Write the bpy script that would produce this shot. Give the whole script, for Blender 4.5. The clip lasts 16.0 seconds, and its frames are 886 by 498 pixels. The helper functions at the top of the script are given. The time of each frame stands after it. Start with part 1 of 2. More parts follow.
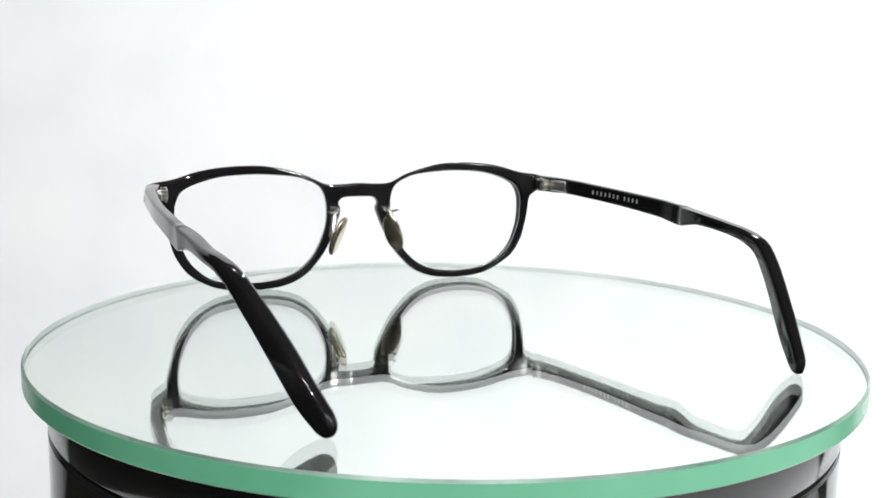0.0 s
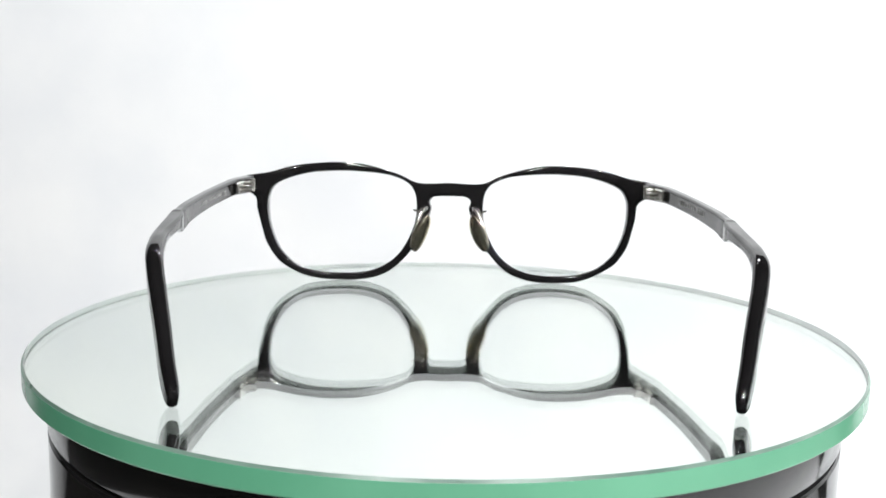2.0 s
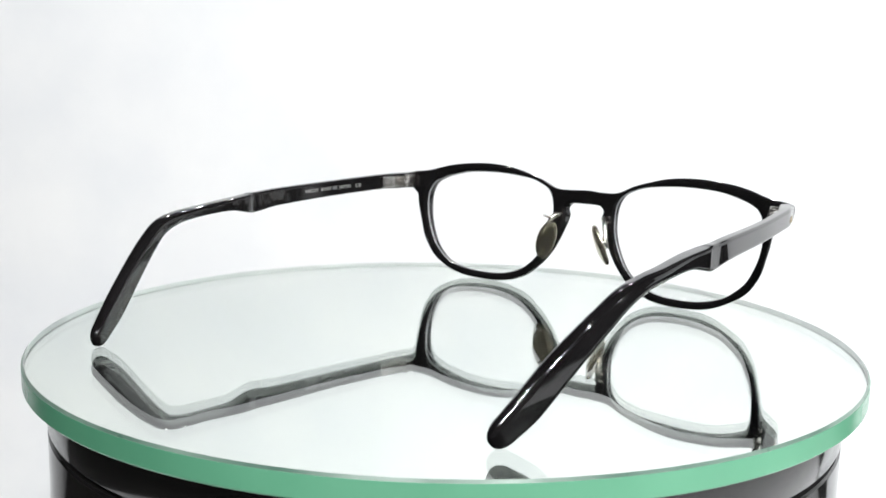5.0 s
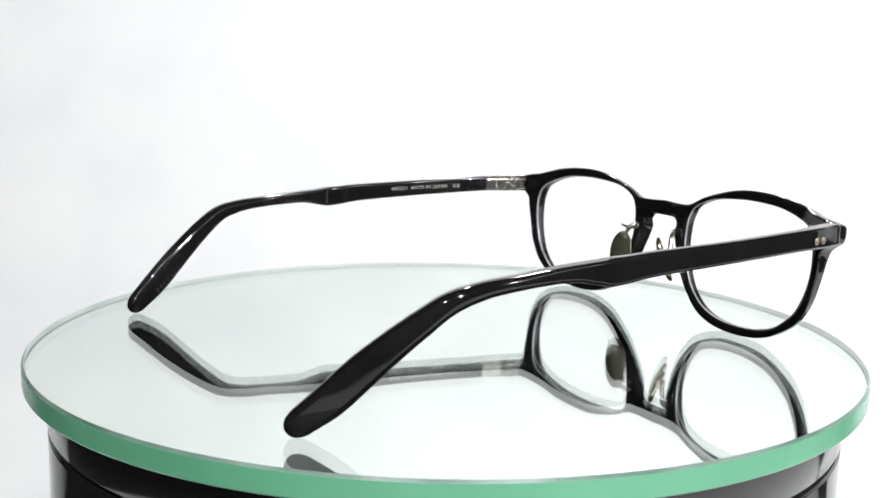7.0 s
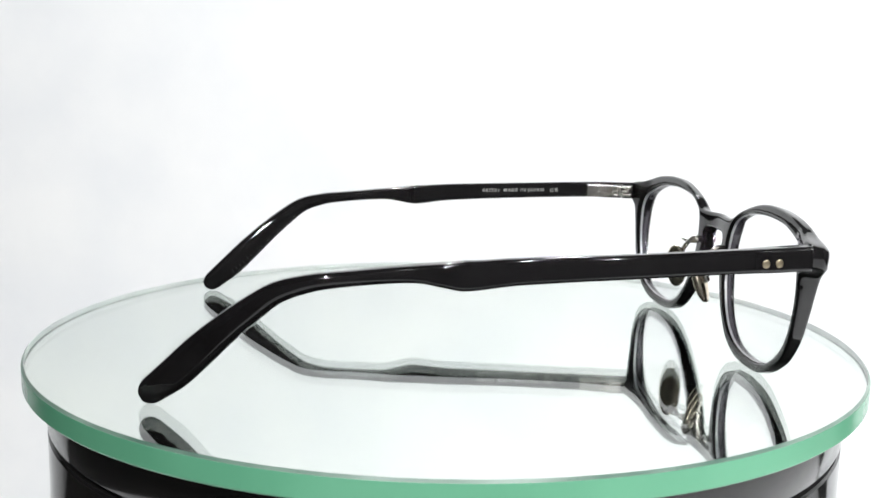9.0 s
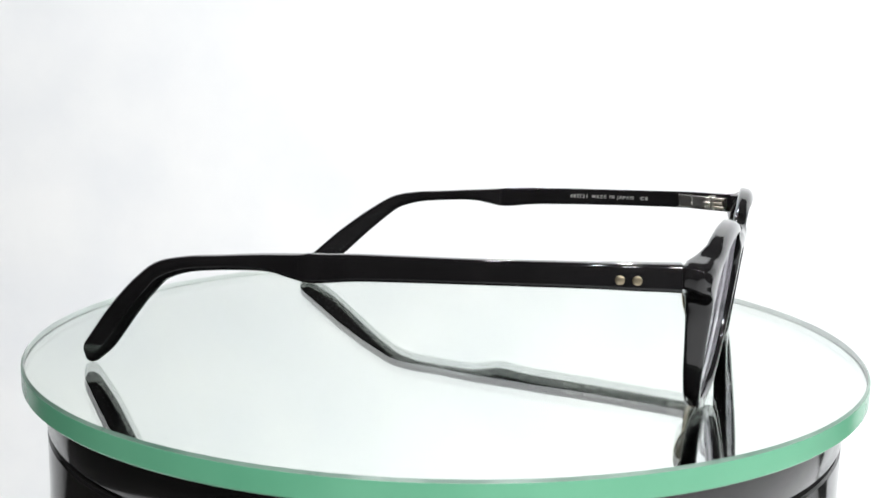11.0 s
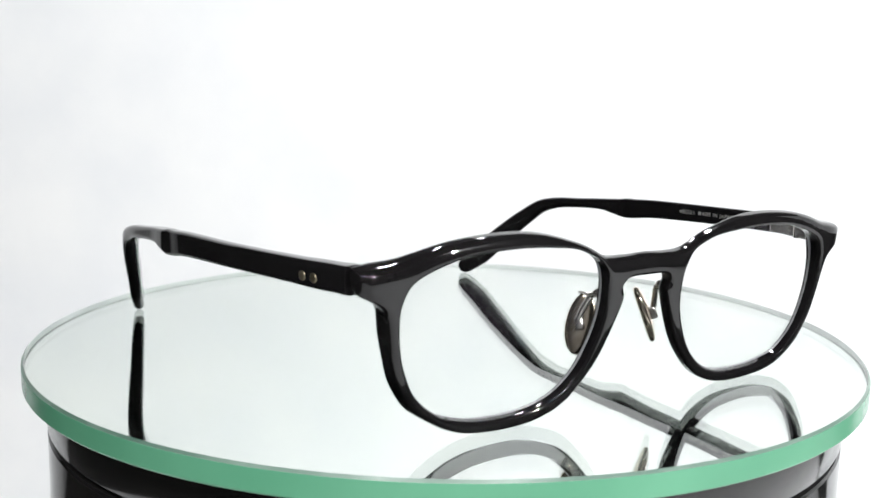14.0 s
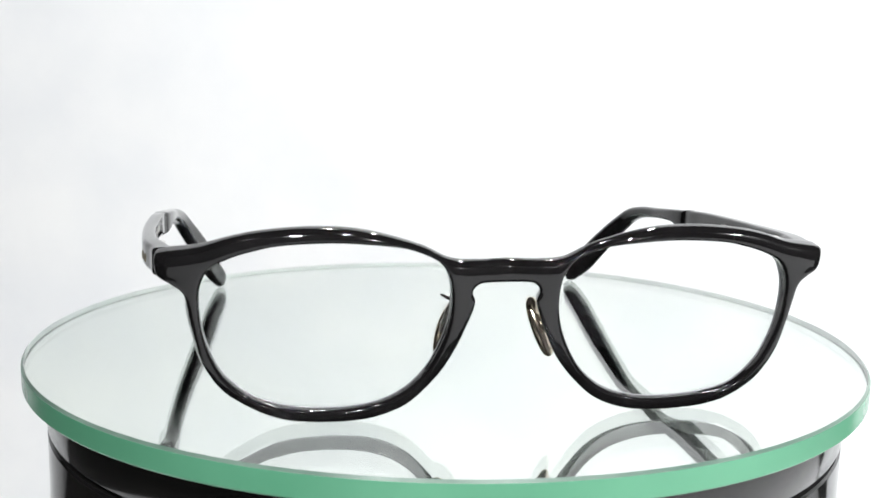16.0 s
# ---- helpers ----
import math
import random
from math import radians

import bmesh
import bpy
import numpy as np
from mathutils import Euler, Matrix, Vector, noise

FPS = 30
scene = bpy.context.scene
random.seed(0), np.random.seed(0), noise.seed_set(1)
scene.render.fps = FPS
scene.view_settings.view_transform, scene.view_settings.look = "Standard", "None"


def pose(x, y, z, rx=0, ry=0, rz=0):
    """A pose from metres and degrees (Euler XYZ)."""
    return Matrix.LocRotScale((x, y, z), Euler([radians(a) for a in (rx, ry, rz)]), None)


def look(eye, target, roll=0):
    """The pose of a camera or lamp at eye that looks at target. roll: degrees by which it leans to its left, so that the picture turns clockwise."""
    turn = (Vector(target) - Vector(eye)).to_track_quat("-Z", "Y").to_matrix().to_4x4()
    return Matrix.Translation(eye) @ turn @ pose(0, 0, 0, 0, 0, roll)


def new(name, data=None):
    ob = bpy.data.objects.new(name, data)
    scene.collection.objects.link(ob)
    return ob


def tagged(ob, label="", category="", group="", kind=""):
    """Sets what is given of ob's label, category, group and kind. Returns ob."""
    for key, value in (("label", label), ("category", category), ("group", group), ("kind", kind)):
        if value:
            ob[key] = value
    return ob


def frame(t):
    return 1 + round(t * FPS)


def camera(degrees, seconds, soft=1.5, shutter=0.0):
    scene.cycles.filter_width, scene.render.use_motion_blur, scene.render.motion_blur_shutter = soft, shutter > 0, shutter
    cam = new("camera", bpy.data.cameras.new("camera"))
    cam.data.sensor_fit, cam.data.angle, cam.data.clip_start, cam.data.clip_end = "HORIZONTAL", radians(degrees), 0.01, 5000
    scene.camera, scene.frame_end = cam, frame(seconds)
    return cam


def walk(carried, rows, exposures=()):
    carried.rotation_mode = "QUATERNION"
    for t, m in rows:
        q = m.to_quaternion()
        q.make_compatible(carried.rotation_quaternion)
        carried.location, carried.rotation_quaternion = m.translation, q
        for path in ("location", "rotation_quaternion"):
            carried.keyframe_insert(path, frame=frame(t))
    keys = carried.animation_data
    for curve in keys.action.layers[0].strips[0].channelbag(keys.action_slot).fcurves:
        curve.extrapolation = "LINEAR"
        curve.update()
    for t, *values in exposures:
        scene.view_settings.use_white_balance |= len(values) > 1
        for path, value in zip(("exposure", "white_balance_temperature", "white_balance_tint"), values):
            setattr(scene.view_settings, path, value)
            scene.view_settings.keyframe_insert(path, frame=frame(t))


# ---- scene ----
cam = camera(45.95, 16.0)
EYE = Vector((0.0, -0.2860, 0.0696))
AHEAD = Vector((-0.0033, 0.98705, -0.1604))
# a small aperture, focused on the middle of the turntable
cam.data.dof.use_dof = True
cam.data.dof.focus_distance, cam.data.dof.aperture_fstop = 0.262, 38.0
walk(cam, [(0, look(EYE, EYE + AHEAD, 1.157)), (16, look(EYE, EYE + AHEAD, 1.157))], [(0, -0.03), (16, -0.03)])

# the turntable's steady turn, degrees at t seconds
TURN = -12.146
AXIS = Vector((0.0, 0.0, 0.0))


def turned(t):
    return TURN * (t - 1.6)


# ---- world and light ----
world = bpy.data.worlds.new("room_air")
scene.world = world
world.use_nodes = True
world.node_tree.nodes["Background"].inputs[0].default_value = (0.9, 0.95, 1.0, 1)
world.node_tree.nodes["Background"].inputs[1].default_value = 0.05


def area_lamp(name, eye, target, size, size_y, watts, colour=(1, 1, 1), shape="RECTANGLE"):
    data = bpy.data.lights.new(name, "AREA")
    data.shape, data.size, data.size_y, data.energy, data.color = shape, size, size_y, watts, colour
    ob = new(name, data)
    ob.matrix_basis = look(eye, target)
    return ob


# small bright spots added out of view, washed over paper, table and near floor
SPOTS = [((1.40, -0.95, 1.00), (1.2, 0.62, -0.2), 35.0, 0.036), ((0.70, -1.40, 0.90), (0.7, 0.62, -0.2), 10.5, 0.036),
         ((-0.06, 0.58, 0.82), (0.0, 0.0, 0.0), 2.8, 0.04), ((0.14, 0.51, 0.67), (0.0, 0.0, 0.0), 2.4, 0.04),
         ((0.02, -0.74, 0.58), (0.0, 0.0, 0.0), 2.4, 0.05),
         ((0.40, -1.05, 1.40), (0.1, -0.5, -0.45), 10.5, 0.036), ((-0.35, -1.05, 1.40), (-0.1, -0.5, -0.45), 11.0, 0.036)]
for eye, target, watts, size in SPOTS:
    area_lamp("unseen_spot", eye, target, size, size, watts, (0.992, 0.998, 1.0), "DISK")


# ---- materials ----
def material(name, colour, rough=0.5, metal=0.0, ior=1.5, coat=0.0):
    m = bpy.data.materials.new(name)
    m.use_nodes = True
    b = m.node_tree.nodes["Principled BSDF"]
    b.inputs["Base Color"].default_value = (*colour, 1)
    b.inputs["Roughness"].default_value = rough
    b.inputs["Metallic"].default_value = metal
    b.inputs["IOR"].default_value = ior
    b.inputs["Coat Weight"].default_value = coat
    return m


def mottle(m, a, b, scale, detail=4.0, rough=None, bump=0.0, bump_scale=200.0):
    """Vary the base colour between a and b, and the roughness and relief with it."""
    t = m.node_tree
    s = t.nodes["Principled BSDF"]
    co = t.nodes.new("ShaderNodeTexCoord")
    n = t.nodes.new("ShaderNodeTexNoise")
    n.inputs["Scale"].default_value, n.inputs["Detail"].default_value = scale, detail
    t.links.new(co.outputs["Object"], n.inputs["Vector"])
    r = t.nodes.new("ShaderNodeValToRGB")
    r.color_ramp.elements[0].position, r.color_ramp.elements[1].position = 0.32, 0.68
    r.color_ramp.elements[0].color, r.color_ramp.elements[1].color = (*a, 1), (*b, 1)
    t.links.new(n.outputs["Fac"], r.inputs[0])
    t.links.new(r.outputs[0], s.inputs["Base Color"])
    f = t.nodes.new("ShaderNodeTexNoise")
    f.inputs["Scale"].default_value, f.inputs["Detail"].default_value = bump_scale, 3.0
    t.links.new(co.outputs["Object"], f.inputs["Vector"])
    if rough:
        q = t.nodes.new("ShaderNodeMapRange")
        q.inputs["To Min"].default_value, q.inputs["To Max"].default_value = rough
        t.links.new(f.outputs["Fac"], q.inputs["Value"])
        t.links.new(q.outputs[0], s.inputs["Roughness"])
    if bump:
        k = t.nodes.new("ShaderNodeBump")
        k.inputs["Strength"].default_value, k.inputs["Distance"].default_value = bump, 0.0005
        t.links.new(f.outputs["Fac"], k.inputs["Height"])
        t.links.new(k.outputs[0], s.inputs["Normal"])
    return m


PAPER = mottle(material("white_paper", (0.8, 0.8, 0.8), 0.9), (0.773, 0.786, 0.801), (0.842, 0.846, 0.844), 11.0, 7.0, (0.85, 0.95), 0.15, 120)
# tones of the added room, picked for what the gloss mirrors
GREY_WALL = mottle(material("grey_wall_paint", (0.3, 0.3, 0.3), 0.8), (0.10, 0.10, 0.105), (0.13, 0.13, 0.13), 2.0)
DARK_WALL = mottle(material("dark_wall_paint", (0.03, 0.03, 0.03), 0.8), (0.025, 0.025, 0.026), (0.036, 0.036, 0.036), 2.0)
DARK_TABLE = mottle(material("dark_table", (0.03, 0.03, 0.03), 0.5), (0.02, 0.02, 0.02), (0.035, 0.033, 0.03), 30.0, 4, (0.4, 0.6))
ACETATE = mottle(material("black_acetate", (0.006, 0.006, 0.007), 0.04), (0.0048, 0.0045, 0.0048), (0.0082, 0.0077, 0.0081), 90.0, 3, (0.03, 0.07))
SILVER = mottle(material("silver_metal", (0.75, 0.73, 0.69), 0.2, 1.0), (0.66, 0.63, 0.58), (0.8, 0.78, 0.74), 600.0, 3, (0.12, 0.26))
PAD_METAL = mottle(material("titanium_pad", (0.6, 0.54, 0.46), 0.15, 1.0), (0.62, 0.53, 0.41), (0.78, 0.7, 0.58), 500.0, 3, (0.08, 0.18))
RIVET = mottle(material("dull_rivet_metal", (0.3, 0.28, 0.22), 0.35, 1.0), (0.33, 0.28, 0.19), (0.46, 0.39, 0.28), 700.0, 3, (0.28, 0.42))
PRINT = material("silver_print", (0.55, 0.55, 0.53), 0.35, 0.4)
PRINT_DIM = material("grey_print", (0.014, 0.014, 0.014), 0.4, 0.2)
DRUM = mottle(material("black_gloss_drum", (0.008, 0.008, 0.008), 0.1), (0.006, 0.006, 0.006), (0.011, 0.0105, 0.01), 60.0, 3, (0.06, 0.12))
# black for recesses, with their shade put into the colour
GROOVE = material("groove_shadow_plastic", (0.004, 0.004, 0.004), 0.6)
MIRROR = material("silvering", (0.858, 0.884, 0.862), 0.01, 1.0)


def glass_sheet(name, colour, rough):
    m = bpy.data.materials.new(name)
    m.use_nodes = True
    t = m.node_tree
    t.nodes.clear()
    g = t.nodes.new("ShaderNodeBsdfGlass")
    g.inputs["Color"].default_value = (*colour, 1)
    g.inputs["Roughness"].default_value, g.inputs["IOR"].default_value = rough, 1.52
    o = t.nodes.new("ShaderNodeOutputMaterial")
    t.links.new(g.outputs[0], o.inputs[0])
    return m


def lens_clear():
    m = bpy.data.materials.new("coated_lens")
    m.use_nodes = True
    t = m.node_tree
    t.nodes.clear()
    clear = t.nodes.new("ShaderNodeBsdfTransparent")
    clear.inputs[0].default_value = (0.985, 0.985, 0.985, 1)
    gloss = t.nodes.new("ShaderNodeBsdfGlossy")
    gloss.inputs["Color"].default_value = (0.9, 0.84, 0.95, 1)
    gloss.inputs["Roughness"].default_value = 0.01
    face = t.nodes.new("ShaderNodeLayerWeight")
    face.inputs[0].default_value = 0.5
    power = t.nodes.new("ShaderNodeMath")
    power.operation = "POWER"
    power.inputs[1].default_value = 4.0
    t.links.new(face.outputs["Facing"], power.inputs[0])
    fres = t.nodes.new("ShaderNodeMath")
    fres.operation = "MULTIPLY_ADD"
    fres.inputs[1].default_value, fres.inputs[2].default_value = 0.25, 0.008
    t.links.new(power.outputs[0], fres.inputs[0])
    mix = t.nodes.new("ShaderNodeMixShader")
    o = t.nodes.new("ShaderNodeOutputMaterial")
    t.links.new(fres.outputs[0], mix.inputs[0])
    t.links.new(clear.outputs[0], mix.inputs[1])
    t.links.new(gloss.outputs[0], mix.inputs[2])
    t.links.new(mix.outputs[0], o.inputs[0])
    return m


GLASS = glass_sheet("float_glass", (0.965, 0.98, 0.972), 0.0)
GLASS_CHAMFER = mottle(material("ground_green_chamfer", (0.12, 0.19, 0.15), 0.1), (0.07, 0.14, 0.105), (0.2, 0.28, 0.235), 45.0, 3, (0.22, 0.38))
# inner side of the plate; the far edge's brightness is painted in as pale colour
GLASS_SIDE = mottle(material("pale_glass_side", (0.75, 0.83, 0.79), 0.4), (0.7, 0.79, 0.74), (0.8, 0.86, 0.83), 60.0, 3, (0.3, 0.5))
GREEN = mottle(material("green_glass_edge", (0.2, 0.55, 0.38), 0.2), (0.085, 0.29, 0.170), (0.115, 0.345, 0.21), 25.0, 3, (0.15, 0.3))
LENS = lens_clear()
# the white that the lens bevel reflects is put into this pale colour
LENS_EDGE = mottle(material("bright_lens_edge", (0.7, 0.72, 0.74), 0.2), (0.26, 0.265, 0.275), (0.36, 0.365, 0.375), 300.0, 3, (0.12, 0.3))


# ---- mesh helpers ----
def part(name, bm, mats, parent=None, label="", smooth=True, weighted=False):
    """Links a bmesh as one mesh object under a thing or a part."""
    bmesh.ops.recalc_face_normals(bm, faces=bm.faces[:])
    me = bpy.data.meshes.new(name)
    bm.to_mesh(me)
    bm.free()
    for m in mats if isinstance(mats, (list, tuple)) else [mats]:
        me.materials.append(m)
    me.polygons.foreach_set("use_smooth", [smooth] * len(me.polygons))
    ob = new(name, me)
    ob.parent = parent
    if weighted:
        w = ob.modifiers.new("normals", "WEIGHTED_NORMAL")
        w.keep_sharp = True
    return tagged(ob, label)


def sharpen(bm, degrees):
    bm.normal_update()
    for e in bm.edges:
        e.smooth = len(e.link_faces) == 2 and e.calc_face_angle(0) < radians(degrees)


def lathe(bm, profile, n=160, slots=None, close_top=False, close_bottom=False):
    """Turn a profile of (radius, z) round the z axis; slots gives each band's material."""
    rings = []
    for r, z in profile:
        rings.append([bm.verts.new((r * math.cos(2 * math.pi * k / n), r * math.sin(2 * math.pi * k / n), z)) for k in range(n)])
    for j in range(len(rings) - 1):
        for k in range(n):
            f = bm.faces.new((rings[j][k], rings[j][(k + 1) % n], rings[j + 1][(k + 1) % n], rings[j + 1][k]))
            f.material_index = slots[j] if slots else 0
    if close_top:
        bm.faces.new(rings[0]).material_index = close_top - 1
    if close_bottom:
        bm.faces.new(rings[-1]).material_index = close_bottom - 1
    return rings


def rounded(w, h, r, n=4):
    """A rounded rectangle, counter-clockwise."""
    out = []
    for cx, cy, a0 in ((w / 2 - r, h / 2 - r, 0), (-w / 2 + r, h / 2 - r, 90), (-w / 2 + r, -h / 2 + r, 180), (w / 2 - r, -h / 2 + r, 270)):
        for k in range(n + 1):
            a = radians(a0 + 90 * k / n)
            out.append((cx + r * math.cos(a), cy + r * math.sin(a)))
    return out


def box(bm, centre, size, bevel=0.0, turn=None):
    m = Matrix.Translation(centre) @ (turn or Matrix()) @ Matrix.Diagonal((*size, 1))
    made = bmesh.ops.create_cube(bm, size=1, matrix=m)
    if bevel:
        edges = list({e for v in made["verts"] for e in v.link_edges})
        bmesh.ops.bevel(bm, geom=edges, offset=bevel, segments=3, affect="EDGES", profile=0.5)


def catmull(rows, per):
    """A smooth run through rows of numbers, per steps to each row."""
    rows = [np.array(r, float) for r in rows]
    out = []
    for i in range(len(rows) - 1):
        a, b, c, d = rows[max(i - 1, 0)], rows[i], rows[i + 1], rows[min(i + 2, len(rows) - 1)]
        for k in range(per):
            t = k / per
            out.append(0.5 * (2 * b + (c - a) * t + (2 * a - 5 * b + 4 * c - d) * t * t + (3 * b - a - 3 * c + d) * t ** 3))
    out.append(rows[-1])
    return out


def tube(bm, points, radius, n=10):
    """A round wire along points, with rounded ends."""
    pts = [Vector(p) for p in points]
    rings = []
    up = Vector((0.31, 0.2, 0.93))
    for i, p in enumerate(pts):
        d = (pts[min(i + 1, len(pts) - 1)] - pts[max(i - 1, 0)]).normalized()
        u = d.cross(up).normalized()
        v = d.cross(u)
        r = radius if isinstance(radius, float) else radius[i]
        rings.append([bm.verts.new(p + r * (math.cos(2 * math.pi * k / n) * u + math.sin(2 * math.pi * k / n) * v)) for k in range(n)])
    for a, b in zip(rings, rings[1:]):
        for k in range(n):
            bm.faces.new((a[k], a[(k + 1) % n], b[(k + 1) % n], b[k]))
    bm.faces.new(rings[0])
    bm.faces.new(rings[-1])


# ---- the setting ----
def plain_wall(name, corner_a, corner_b, mat):
    bm = bmesh.new()
    a, b = Vector(corner_a), Vector(corner_b)
    box(bm, (a + b) / 2, b - a)
    return tagged(part(name, bm, mat, None, "", False), name.replace("_", " ") + " closing the unseen room", "wall", kind="structure")


def build_room():
    # walls, ceiling and floor lie out of view, added to shape the reflections
    tagged(plain_wall("wall_back", (-1.5, 0.80, -0.45), (1.5, 0.9, 1.45), DARK_WALL), "unseen dark wall behind the paper backdrop, added to darken reflections")
    tagged(plain_wall("wall_left", (-1.6, -1.6, -0.45), (-1.5, 0.9, 1.45), DARK_WALL), "unseen dark side wall, added to darken reflections")
    tagged(plain_wall("wall_right", (1.5, -1.6, -0.45), (1.6, 0.9, 1.45), DARK_WALL), "unseen dark side wall, added to darken reflections")
    tagged(plain_wall("wall_front", (-1.5, -1.7, -0.45), (1.5, -1.6, 1.45), GREY_WALL), "unseen grey wall behind the viewer, added for reflections")
    tagged(plain_wall("ceiling", (-1.6, -1.7, 1.45), (1.6, 0.9, 1.55), DARK_WALL), "unseen dark ceiling, added to darken reflections", "ceiling")
    tagged(plain_wall("floor", (-1.6, -1.7, -0.5), (1.6, 0.9, -0.456), DARK_TABLE), "unseen dark floor under the turntable, added to darken reflections", "floor")
    # one paper sheet hung behind; its unseen ends, one turned forward, serve reflections
    plan = [(-1.0, 0.62), (-0.8, 0.62), (-0.6, 0.62)] + [(-0.4 + 0.08 * k, 0.62) for k in range(16)]
    plan += [(0.82 + 0.28 * math.sin(radians(a)), 0.34 + 0.28 * math.cos(radians(a))) for a in range(9, 91, 9)]
    plan += [(1.10, 0.34 - 0.07 * k) for k in range(1, 3)]
    bm = bmesh.new()
    nz = 50
    # its turned-forward side is cut shorter at the foot to darken reflections
    feet = [-0.45 + 0.33 * min(max((x - 0.72) / 0.3, 0.0), 1.0) for x, y in plan]
    cols = [[bm.verts.new((x, y, foot + (0.50 - foot) * k / nz)) for k in range(nz + 1)] for (x, y), foot in zip(plan, feet)]
    for a, b in zip(cols, cols[1:]):
        for k in range(nz):
            bm.faces.new((a[k], b[k], b[k + 1], a[k + 1]))
    bm.normal_update()
    bmesh.ops.solidify(bm, geom=bm.faces[:], thickness=0.004)
    tagged(part("backdrop", bm, PAPER), "white mottled paper backdrop hanging behind the turntable", "backdrop", kind="structure")
    # flat sheet out of view, added so the black front mirrors grey
    bm = bmesh.new()
    box(bm, (0.44, -0.45, -0.453), (2.08, 2.12, 0.006))
    tagged(part("ground_reflector", bm, PAPER, None, "", False), "unseen white paper sheet laid flat under the turntable as a reflector", "paper", kind="structure")


# ---- turntable ----
SINK = 0.00045


def build_turntable():
    table = new("turntable")
    table.location = (0.0003, 0.0012, -SINK)
    tagged(table, "round black display turntable with a green-edged mirror glass top", "turntable")
    bm = bmesh.new()
    prof = [(0.0990, -0.0066), (0.1051, -0.0067), (0.1058, -0.0074), (0.1058, -0.0164), (0.1054, -0.0169)]
    lathe(bm, prof, 200)
    sharpen(bm, 40)
    part("upper_collar", bm, DRUM, table, "glossy black collar under the glass")
    bm = bmesh.new()
    lathe(bm, [(0.1054, -0.0168), (0.1041, -0.0170), (0.1041, -0.0181), (0.1054, -0.0183)], 200)
    sharpen(bm, 40)
    part("seam", bm, GROOVE, table, "recessed seam round the drum, its shade painted in")
    bm = bmesh.new()
    lathe(bm, [(0.1053, -0.0182), (0.1058, -0.0187), (0.1058, -0.444), (0.1051, -0.4494)], 200, close_bottom=1)
    sharpen(bm, 40)
    part("drum", bm, DRUM, table, "glossy black cylindrical drum")
    bm = bmesh.new()
    lathe(bm, [(0.0300, -0.0058), (0.1000, -0.0058), (0.1000, -0.0076)], 200)
    sharpen(bm, 40)
    part("support_ring", bm, GROOVE, table, "recessed ring carrying the glass, its shade painted in")
    platter = new("platter")
    platter.parent = table
    bm = bmesh.new()
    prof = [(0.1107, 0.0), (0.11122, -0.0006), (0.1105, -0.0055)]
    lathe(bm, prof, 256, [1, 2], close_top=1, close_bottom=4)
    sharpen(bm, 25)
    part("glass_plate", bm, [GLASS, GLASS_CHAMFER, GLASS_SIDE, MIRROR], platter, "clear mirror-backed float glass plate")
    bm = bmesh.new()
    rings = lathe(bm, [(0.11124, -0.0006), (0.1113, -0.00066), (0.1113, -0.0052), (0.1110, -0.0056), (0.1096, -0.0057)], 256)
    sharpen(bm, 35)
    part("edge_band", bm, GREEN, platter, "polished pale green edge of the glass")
    return table, platter


# ---- eyeglasses ----
MM = 0.001


def brow(x, z):
    """How far the bowed, forward-leaning front face stands forward, in millimetres."""
    return 5.2 - 0.00045 * x * x + (z - 34.0) * LEAN


LEAN = 0.12
OUTER = [(0, 33.7), (6, 33.4), (11.8, 33.7), (17.5, 36.3), (23.5, 38.2), (29, 39.5), (34.6, 40.15), (42, 40.15), (50, 39.4), (56, 38.2), (62, 36.4), (69.3, 35.2), (70.4, 34.2),
         (70.4, 32), (69.8, 30.5), (67, 29), (64.9, 27.3), (63.9, 24.5), (62.6, 18), (60.8, 12.0), (57.0, 6.1), (51.5, 2.1), (46, 0.3), (39.5, -0.35), (32, -0.35),
         (26, 0.6), (20.3, 3.0), (15.7, 7.2), (11.8, 12.4), (8.5, 19.4), (6.7, 24.6), (7.3, 27.0), (6.2, 28.5), (4.0, 29.0)]
INNER = [(11.6, 26), (12.2, 30), (14.1, 33.0), (17.8, 35.0), (23, 36.4), (34.5, 37.3), (45, 36.9), (50.6, 35.9), (56, 34.2), (59.8, 32), (61.5, 28.6), (61.8, 25),
         (61.2, 19.5), (59.6, 14.3), (56.8, 9.1), (51.6, 4.5), (46, 2.9), (40, 2.2), (33, 2.2), (27, 3.1), (21.5, 5.4), (16.8, 9.7), (13.6, 15.5), (11.9, 21)]


def swept(p):
    """The worn front: its ends swept slightly further back, in millimetres."""
    far = abs(p.x) / 70.0
    return Vector((p.x - (0.8 * far ** 1.5 if p.x < 0 else 0.3 * far ** 3), p.y - (0.5 if p.x < 0 else 0.1) * far ** 1.5, p.z))


def closed_run(points, per=6):
    """A smooth closed line through points."""
    n, out = len(points), []
    P = [np.array(p, float) for p in points]
    for i in range(n):
        a, b, c, d = P[i - 1], P[i], P[(i + 1) % n], P[(i + 2) % n]
        for k in range(per):
            t = k / per
            out.append(0.5 * (2 * b + (c - a) * t + (2 * a - 5 * b + 4 * c - d) * t * t + (3 * b - a - 3 * c + d) * t ** 3))
    return out


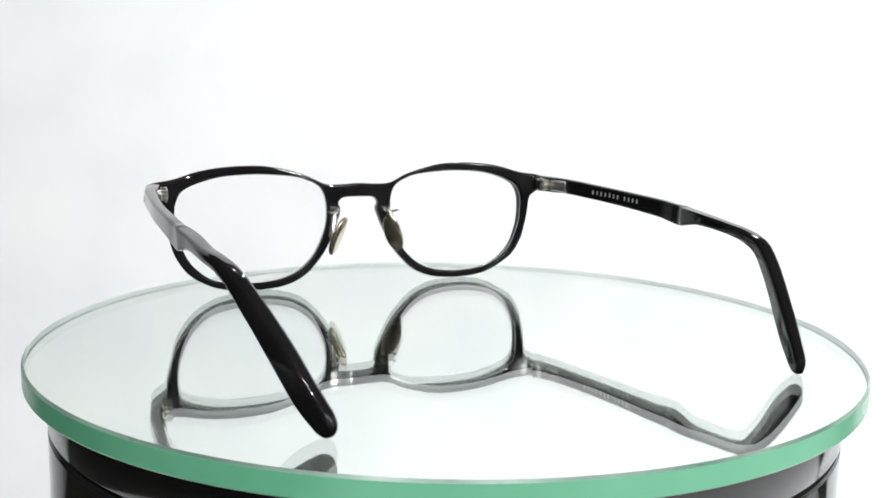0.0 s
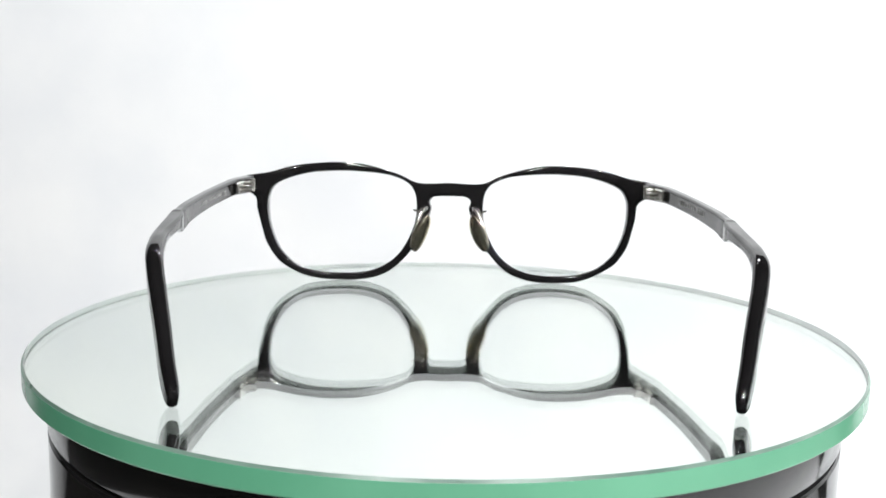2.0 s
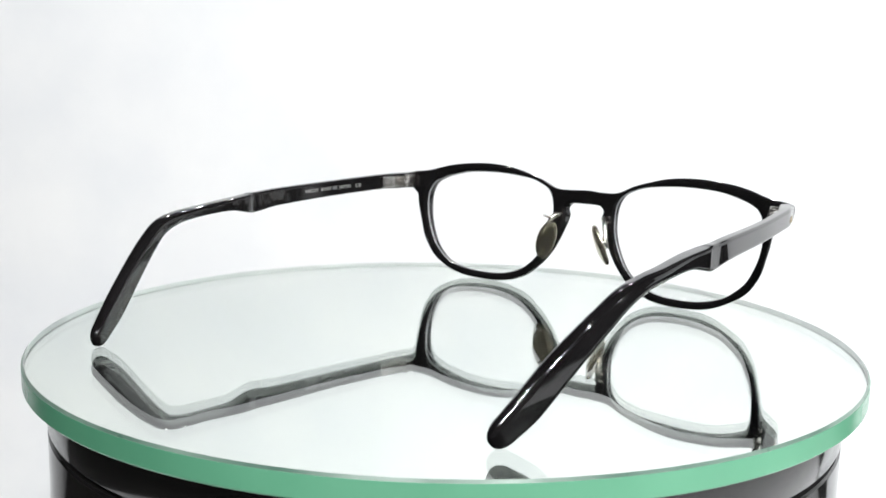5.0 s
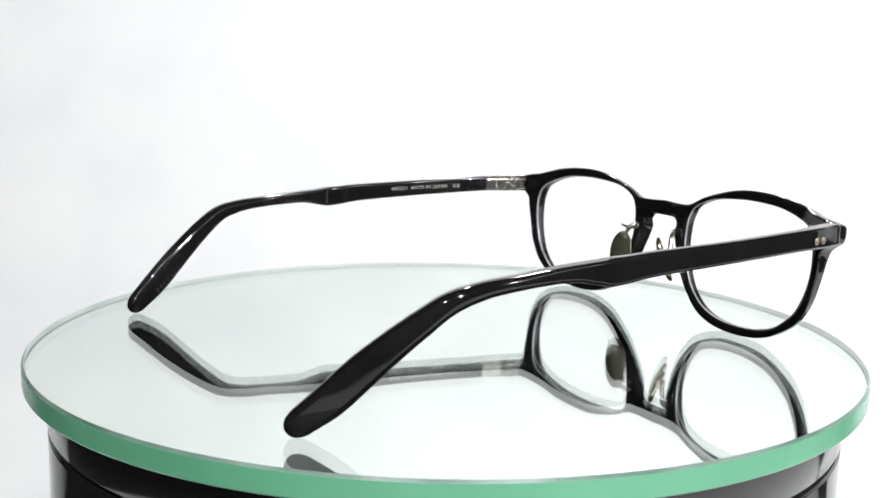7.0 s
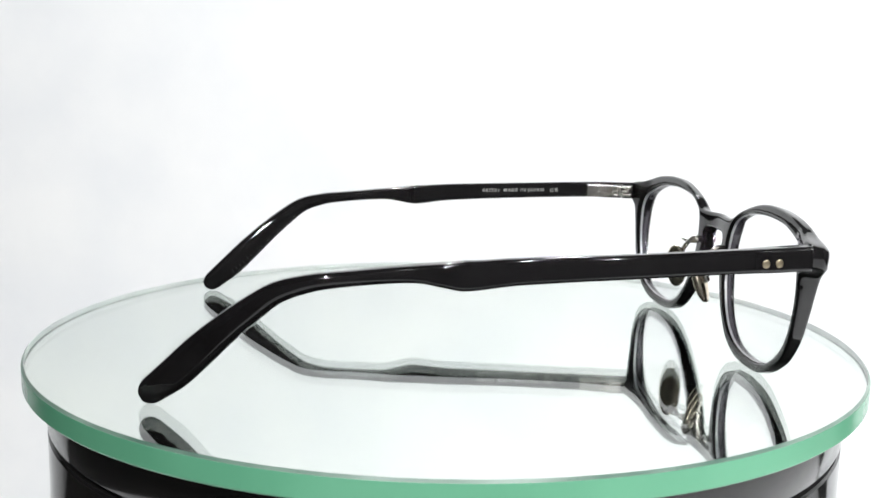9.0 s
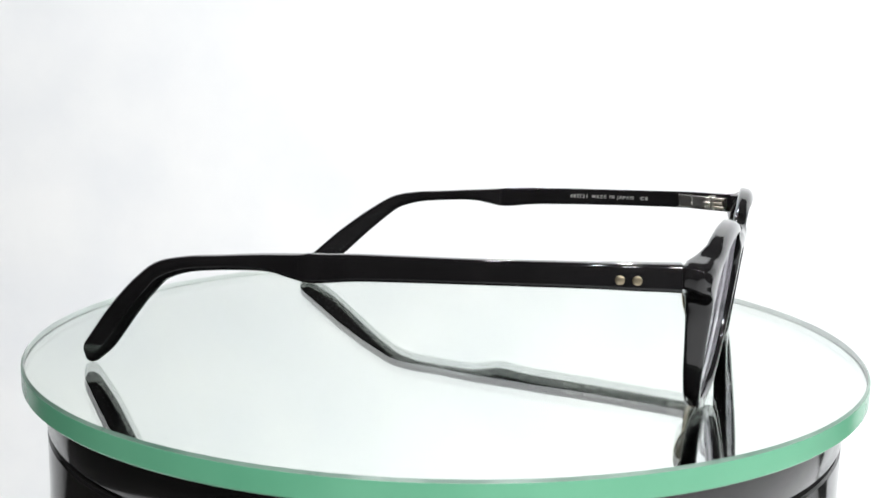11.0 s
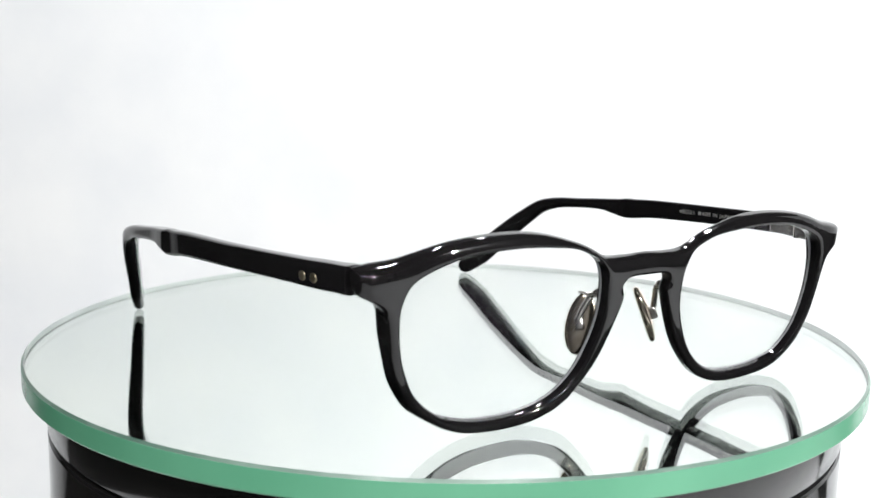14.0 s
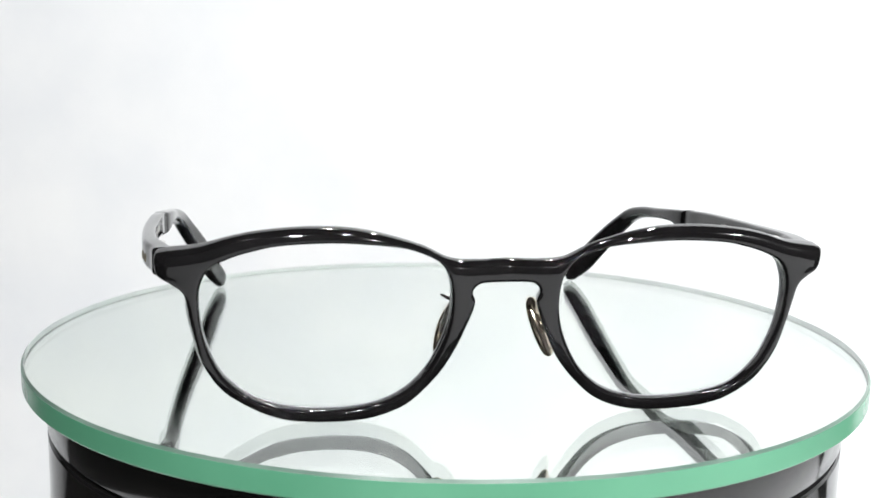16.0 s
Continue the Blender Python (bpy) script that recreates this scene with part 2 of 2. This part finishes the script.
def front_mesh():
    """The one-piece front: outline with two lens openings, rounded edges, slightly bowed."""
    cu = bpy.data.curves.new("front_outline", "CURVE")
    cu.dimensions, cu.fill_mode = "2D", "BOTH"
    cu.extrude, cu.bevel_depth, cu.bevel_resolution, cu.offset = 1.25, 0.85, 4, -0.85
    whole = OUTER + [(-x, z) for x, z in reversed(OUTER[1:])]
    for pts in (whole, INNER, [(-x, z) for x, z in INNER]):
        run = closed_run(pts)
        sp = cu.splines.new("POLY")
        sp.points.add(len(run) - 1)
        for q, p in zip(sp.points, run):
            q.co = (p[0], p[1], 0, 1)
        sp.use_cyclic_u = True
    tmp = bpy.data.objects.new("front_outline", cu)
    scene.collection.objects.link(tmp)
    bpy.context.view_layer.update()
    me = bpy.data.meshes.new_from_object(tmp.evaluated_get(bpy.context.evaluated_depsgraph_get()))
    bpy.data.objects.remove(tmp)
    bm = bmesh.new()
    bm.from_mesh(me)
    bmesh.ops.remove_doubles(bm, verts=bm.verts[:], dist=0.002)
    for k in range(-34, 35):
        bmesh.ops.bisect_plane(bm, geom=bm.verts[:] + bm.edges[:] + bm.faces[:], plane_co=(2 * k + 0.013, 0, 0), plane_no=(1, 0, 0), dist=0.0005)
    for k in range(14):
        bmesh.ops.bisect_plane(bm, geom=bm.verts[:] + bm.edges[:] + bm.faces[:], plane_co=(0, 29.3 + 0.75 * k, 0), plane_no=(0, 1, 0), dist=0.0005)
    for v in bm.verts:
        v.co = front_point(*v.co) * MM
    return bm


WELL = np.array(closed_run(INNER, 40))
CROWN = np.array(catmull(OUTER[:16], 60))
CROWN = CROWN[CROWN[:, 1] > 31.0]


def front_point(x, z, d):
    """Bends a point of the flat front, at depth d from its middle, to the worn shape, in millimetres."""
    # bridge and lower rims are thinner than the brow; the outer rims flare towards the back
    thin = (1.0 - 0.18 * math.exp(-((x / 7.0) ** 2))) * (0.78 + 0.22 * min(max(z / 30.0, 0.0), 1.0))
    # the end pieces and the rims below them are thicker and turn back towards the temples
    deep = min(max((abs(x) - 57.0) / 9.0, 0.0), 1.0) * min(max((z - 6.0) / 25.0, 0.0), 1.0)
    back = (d - 2.1) * thin * (1.0 + 0.5 * deep)
    out = min(max((z - 26.5) / 4.0, 0.0), 1.0)
    side = math.copysign(1, x)
    # the right rim's outer lower corner is drawn in a little
    lift = 0.95 * math.exp(-(((x - 54.0) / 7.0) ** 2)) * max(1.0 - z / 15.0, 0.0)
    edge = float(np.min(np.hypot(WELL[:, 0] - abs(x), WELL[:, 1] - z)))
    low = min(max(((29.8 if x > 0 else 31.5) - z) / 9.0, 0.0), 1.0)
    wide = min(max((abs(x) - 46.0) / 14.0, 0.0), 1.0)
    flare = (1.4 if x > 0 else 2.1) * wide * wide * (3 - 2 * wide) * low * low * (3 - 2 * low) * min(-back / 4.2, 1.0)
    # only the outer wall flares; the lens openings stay nearly square
    flare *= min(0.12 + edge / 2.4, 1.0)
    even = x / math.hypot(x, 3.0)
    nose = 0.4 * math.exp(-(((abs(x) - 9.0) / 7.0) ** 2)) * max(1.0 + back / 4.2, 0.0)
    # the brow's and the end pieces' front rolls back towards their upper and outer edge
    top = float(np.min(np.hypot(CROWN[:, 0] - abs(x), CROWN[:, 1] - z)))
    roll = 1.25 * max(1.0 - top / 2.7, 0.0) ** 2 * min(max((d + 1.0) / 3.1, 0.0), 1.0)
    roll += 1.2 * out * max((abs(x) - 62.5) / 7.9, 0.0) ** 2 * min(max((d + 2.1) / 4.2, 0.0), 1.0)
    return swept(Vector((x + side * flare - even * nose + 0.9 * nose, brow(x, z) + back - roll, z + lift - back * LEAN)))


TEMPLE = [  # y, z, x, height, thickness of the right temple's middle line
    (-3.4, 33.03, 68.5, 5.2, 4.4), (-7, 33.0, 69.4, 5.1, 4.1), (-12.5, 33.0, 71.0, 5.0, 4.0), (-20, 32.9, 72.5, 4.8, 3.4), (-43, 32.1, 74.6, 4.8, 3.0), (-66, 31.2, 75.3, 5.2, 3.0),
    (-75, 30.4, 75.2, 5.7, 3.0), (-78.6, 30.2, 75.2, 5.9, 3.1), (-80.5, 30.2, 74.9, 5.3, 3.9), (-83.5, 30.35, 74.6, 4.5, 4.2), (-89, 30.5, 74.2, 3.4, 4.2), (-101, 29.7, 73.8, 3.2, 4.2),
    (-109.5, 28.9, 73.0, 3.5, 4.3), (-116.2, 27.0, 72.0, 4.3, 4.4), (-121.7, 23.0, 70.4, 5.2, 4.3), (-127, 18.3, 68.4, 6.0, 4.1), (-132.6, 12.8, 66.1, 6.8, 3.8),
    (-137.9, 7.4, 64.0, 6.8, 3.6), (-142.3, 3.7, 62.1, 5.9, 3.3)]


def temple_mesh(side):
    bm = bmesh.new()
    rows = catmull(TEMPLE, 8)
    for r in rows:
        r[1] -= (0.22 * min(max((-r[0] - 92.0) / 20.0, 0.0), 1.0) + 0.5 * math.exp(-(((r[0] + 117.0) / 12.0) ** 2))) if side > 0 else 0.19 * min(max((-r[0] - 92.0) / 20.0, 0.0), 1.0)
        r[2] += 0.5 * math.exp(-(((r[0] + 115.0) / 14.0) ** 2)) if side > 0 else left_out(r[0]) - 0.8 * min(max((-r[0] - 100.0) / 25.0, 0.0), 1.0)
        r[0] -= (0.5 if side > 0 else 2.2) * min(max((-r[0] - 112.0) / 28.0, 0.0), 1.0)
        r[3] += 0.35 * min(max((r[0] + 100.0) / 20.0, 0.0), 1.0)
        swell = 1.0 + 0.06 * min(max((-r[0] - 100.0) / 12.0, 0.0), 1.0)
        r[3] *= swell
        r[4] *= swell * (1.0 - 0.1 * min(max((-r[0] - 104.0) / 16.0, 0.0), 1.0))
    # rounded end
    last, prev = rows[-1], rows[-4]
    step = (last - prev)[:3]
    step = step / np.linalg.norm(step)
    for k in range(1, 11):
        a = k / 10 * math.pi / 2 * 0.985
        r = last.copy()
        r[:3] += step * 4.6 * math.sin(a)
        r[3] *= math.cos(a) ** 0.85
        r[4] *= math.cos(a) ** 0.6
        rows.append(r)
    rings = []
    for i, r in enumerate(rows):
        a, b = rows[max(i - 1, 0)], rows[min(i + 1, len(rows) - 1)]
        d = Vector((b[2] - a[2], b[0] - a[0], b[1] - a[1])).normalized()
        lat = d.cross(Vector((0, 0, 1))).normalized()
        if lat.x < 0:
            lat.negate()
        up = lat.cross(d)
        if up.z < 0:
            up.negate()
        c = Vector((r[2], r[0], r[1]))
        rad = min(float(np.interp(-r[0], (88, 110), (0.9, 1.7))), float(np.interp(-r[0], (88, 110), (0.42, 0.46))) * min(r[3], r[4]))
        ring = []
        for u, v in rounded(max(r[4], 0.1), max(r[3], 0.1), max(rad, 0.03), 6):
            p = (c + lat * u + up * v) * MM
            ring.append(bm.verts.new((p.x * side, p.y, p.z)))
        rings.append(ring)
    n = len(rings[0])
    for a, b in zip(rings, rings[1:]):
        for k in range(n):
            bm.faces.new((a[k], a[(k + 1) % n], b[(k + 1) % n], b[k]))
    bm.faces.new(rings[0])
    bm.faces.new(rings[-1])
    return bm


def left_out(y):
    """How much further out the left temple starts, in millimetres."""
    return 0.4 * min(max((y + 28.0) / 22.0, 0.0), 1.0)


def temple_x(y, outward, side=1):
    """Distance of a temple's outer or inner face from the middle at y."""
    rows = sorted(TEMPLE)
    xs = [r[0] for r in rows]
    return float(np.interp(y, xs, [r[2] + outward * r[4] / 2 for r in rows])) + (left_out(y) if side < 0 else 0.0)


def disc_mesh(centre, normal, radius, depth, n=16):
    bm = bmesh.new()
    m = Matrix.Translation(centre) @ Vector(normal).to_track_quat("Z", "Y").to_matrix().to_4x4()
    rings = [[bm.verts.new(m @ Vector((r * math.cos(2 * math.pi * k / n), r * math.sin(2 * math.pi * k / n), z))) for k in range(n)]
             for r, z in ((radius, -depth), (radius, depth * 0.5), (radius * 0.8, depth))]
    for a, b in zip(rings, rings[1:]):
        for k in range(n):
            bm.faces.new((a[k], a[(k + 1) % n], b[(k + 1) % n], b[k]))
    bm.faces.new(rings[0])
    bm.faces.new(rings[-1])
    return bm


def lens_mesh(side):
    bm = bmesh.new()
    cx, cz = 36.3, 20.0
    run = closed_run(INNER, 4)
    levels = []
    for y_off in (-1.5, -3.0):
        rings = []
        for s in (1.025, 0.75, 0.5, 0.25):
            ring = []
            for p in run:
                x, z = cx + (p[0] - cx) * s, cz + (p[1] - cz) * s
                bulge = 1.2 * (1 - ((p[0] - cx) ** 2 + (p[1] - cz) ** 2) * s * s / 640.0)
                ring.append(bm.verts.new(swept(Vector((x * side, brow(x, z) + y_off + bulge, z - y_off * LEAN))) * MM))
            rings.append(ring)
        mid = bm.verts.new(swept(Vector((cx * side, brow(cx, cz) + y_off + 1.2, cz - y_off * LEAN))) * MM)
        n = len(run)
        for a, b in zip(rings, rings[1:]):
            for k in range(n):
                bm.faces.new((a[k], a[(k + 1) % n], b[(k + 1) % n], b[k]))
        for k in range(n):
            bm.faces.new((rings[-1][k], rings[-1][(k + 1) % n], mid))
        levels.append(rings[0])
    for k in range(len(run)):
        bm.faces.new((levels[0][k], levels[0][(k + 1) % len(run)], levels[1][(k + 1) % len(run)], levels[1][k]))
    return bm


def pad_mesh(side):
    """An oval pad, tilted to lie along the nose."""
    bm = bmesh.new()
    bmesh.ops.create_uvsphere(bm, u_segments=28, v_segments=18, radius=1.0)
    m = Matrix.Translation((10.0 * MM * side, -6.0 * MM, 17.4 * MM)) @ pose(0, 0, 0, 8, -20 * side, 0) @ pose(0, 0, 0, 0, 0, 42 * side) @ Matrix.Diagonal((1.2 * MM, 3.3 * MM, 6.9 * MM, 1))
    for v in bm.verts:
        v.co.x = math.copysign(abs(v.co.x) ** 0.62, v.co.x) + 0.35 * v.co.z * v.co.z
    bm.transform(m)
    return bm


def lens_edge_mesh(side):
    """The edge of a lens, painted pale for its reflection: a shallow ridge all round, seated in the opening's wall."""
    bm = bmesh.new()
    run = closed_run(INNER, 4)
    rings = []
    for d, inward in ((-0.4, -0.05), (-0.7, 0.06), (-1.0, 0.06), (-1.3, -0.05)):
        ring = []
        for k, p in enumerate(run):
            along = run[(k + 1) % len(run)] - run[k - 1]
            n = np.array((along[1], -along[0])) / np.linalg.norm(along)
            if n @ (p - np.array((36.3, 20.0))) > 0:
                n = -n
            q = p + inward * n
            ring.append(bm.verts.new(front_point(q[0] * side, q[1], d) * MM))
        rings.append(ring)
    for a, b in zip(rings, rings[1:]):
        for k in range(len(run)):
            bm.faces.new((a[k], a[(k + 1) % len(run)], b[(k + 1) % len(run)], b[k]))
    return bm


def lettering(text, height, y0, y1, z0):
    """Flat printed letters on the inside of the left temple, from y0 forwards to y1."""
    cu = bpy.data.curves.new("letters", "FONT")
    cu.body, cu.size, cu.extrude = text, height * 1.38, 0.01
    cu.resolution_u, cu.space_character, cu.offset = 3, 1.32, 0.012
    tmp = bpy.data.objects.new("letters", cu)
    scene.collection.objects.link(tmp)
    bpy.context.view_layer.update()
    me = bpy.data.meshes.new_from_object(tmp.evaluated_get(bpy.context.evaluated_depsgraph_get()))
    bpy.data.objects.remove(tmp)
    bm = bmesh.new()
    bm.from_mesh(me)
    left, right = min(v.co.x for v in bm.verts), max(v.co.x for v in bm.verts)
    for v in bm.verts:
        x, z, d = v.co
        y = y0 + (x - left) * (y1 - y0) / (right - left)
        v.co = Vector((-(temple_x(y, -1) - 0.03 - d), y, z0 + z + 0.025 * (y - y0))) * MM
    return bm


def build_eyeglasses():
    g = tagged(new("eyeglasses"), "black acetate eyeglasses with silver nose pads standing open on mirror glass", "eyeglasses")
    bm = front_mesh()
    sharpen(bm, 60)
    front = part("front_frame", bm, ACETATE, g, "glossy black acetate front with keyhole bridge")
    # an even skin, polished smooth
    skin = front.modifiers.new("skin", "REMESH")
    skin.mode, skin.voxel_size, skin.use_smooth_shade = "VOXEL", 0.00024, True
    polish = front.modifiers.new("polish", "SMOOTH")
    polish.factor, polish.iterations = 0.5, 8
    for side in (1, -1):
        lens = part("lens", lens_mesh(side), LENS, g, "clear lens with a faint violet coating")
        part("lens_edge", lens_edge_mesh(side), LENS_EDGE, lens, "edge of the lens, its bright reflection painted pale")
        temple = part("temple", temple_mesh(side), ACETATE, g, "glossy black acetate temple with a stepped inner face", weighted=True)
        for y in (-14.4, -11.2):
            x = temple_x(y, 1, side) + 0.12
            part("rivet", disc_mesh((x * side * MM, y * MM, 32.5 * MM), (side, 0.25, 0), 0.95 * MM, 0.16 * MM), RIVET, temple, "small round dull silver rivet")
        # hinge: plate on the temple and block on the front
        hinge = bmesh.new()
        out = 0.4 if side < 0 else 0.0
        for y, zz, hh, ll in ((-14.3, 32.9, 3.9, 10.0),):
            x = temple_x(y, -1, side)
            box(hinge, (x * side * MM, y * MM, zz * MM), (1.4 * MM, ll * MM, hh * MM), 0.5 * MM, pose(0, 0, 0, 0, 0, 5 * side))
        for k, zz in enumerate((31.6, 32.9, 34.2)):
            box(hinge, ((67.2 + out) * side * MM, (-7.4 - out - 0.6 * (k % 2)) * MM, zz * MM), (3.0 * MM, 6.0 * MM, 1.1 * MM), 0.3 * MM)
        tube(hinge, [((66.6 + out) * side * MM, (-8.2 - out) * MM, z * MM) for z in (30.7, 31.5, 33, 34.4, 35.2)], 1.1 * MM, 14)
        hg = part("hinge", hinge, SILVER, g, "silver three-barrel hinge", weighted=True)
        for y in (-17.4, -15.2):
            for zz in (32.2, 33.7):
                part("pin", disc_mesh(((temple_x(y, -1, side) - 0.7) * side * MM, y * MM, zz * MM), (-side, 0, 0), 0.5 * MM, 0.25 * MM, 12), SILVER, hg)
        pad = part("nose_pad", pad_mesh(side), PAD_METAL, g, "oval silver metal nose pad")
        arm = bmesh.new()
        path = catmull([(8.9, 0.6, 25.5), (9.2, -1.2, 25.6), (9.9, -3.0, 24.2), (11.0, -4.4, 21.2), (11.5, -5.2, 18.6)], 6)
        tube(arm, [Vector((p[0] * side, p[1], p[2])) * MM for p in path], 0.72 * MM)
        prong = catmull([(8.6, -0.6, 25.0), (9.6, -1.9, 24.6), (11.0, -3.2, 24.6), (12.5, -4.2, 25.2)], 6)
        tube(arm, [Vector((p[0] * side, p[1], p[2])) * MM for p in prong], [(0.85 - 0.6 * k / (len(prong) - 1)) * MM for k in range(len(prong))])
        bmesh.ops.create_uvsphere(arm, u_segments=14, v_segments=9, radius=1.0 * MM, matrix=Matrix.Translation(Vector((8.7 * side, -0.9, 25.3)) * MM))
        box(arm, (11.2 * side * MM, -5.0 * MM, 17.8 * MM), (2.0 * MM, 2.2 * MM, 3.0 * MM), 0.55 * MM, pose(0, 0, 0, 8, -20 * side, 42 * side))
        part("pad_arm", arm, SILVER, pad, "bent silver pad arm")
        if side < 0:
            for text, y0, y1, z0 in (("48\u25a121", -55.2, -49.4, 31.5), ("MADE IN JAPAN", -47.7, -34.0, 31.7), ("CE", -31.7, -29.1, 32.0)):
                part("lettering", lettering(text, 1.12, y0, y1, z0), PRINT, temple, "small silver printed letters")
            for k in range(9):
                bar = bmesh.new()
                f = k / 9 + (0.03 if k > 4 else 0)
                y, z = -130.5 - 9.5 * f, 13.6 - 8.6 * f
                box(bar, (-(temple_x(y, -1) - 0.02) * MM, y * MM, z * MM), (0.06 * MM, 0.75 * MM, 1.1 * MM), 0, pose(0, 0, 0, 42, 0, 0) @ pose(0, 0, 0, 0, 0, -20))
                part("print_bar", bar, PRINT_DIM, temple, "faint grey printed bar", False)
        else:
            # maker's name as plain bars
            for k in range(11):
                y = -33.2 - 2.2 * k - (1.6 if k > 6 else 0)
                bar = bmesh.new()
                box(bar, (temple_x(y, -1) * MM, y * MM, (32.3 + (y + 45) * 0.02) * MM), (0.06 * MM, 0.6 * MM, 1.35 * MM))
                part("print_bar", bar, PRINT, temple, "silver printed bar", False)
    return g


build_room()
TABLE, PLATTER = build_turntable()
EYEGLASSES = build_eyeglasses()


# ---- what moves ----
def motions():
    times = [0.5 * k for k in range(33)]
    rows, plate = [], []
    for t in times:
        spin = pose(0, 0, 0, 0, 0, turned(t))
        rows.append((t, Matrix.Translation(AXIS) @ spin @ pose(-0.0055, 0.0743, 0, 0, 0, 5.7)))
        plate.append((t, spin))
    walk(EYEGLASSES, rows)
    walk(PLATTER, plate)


motions()
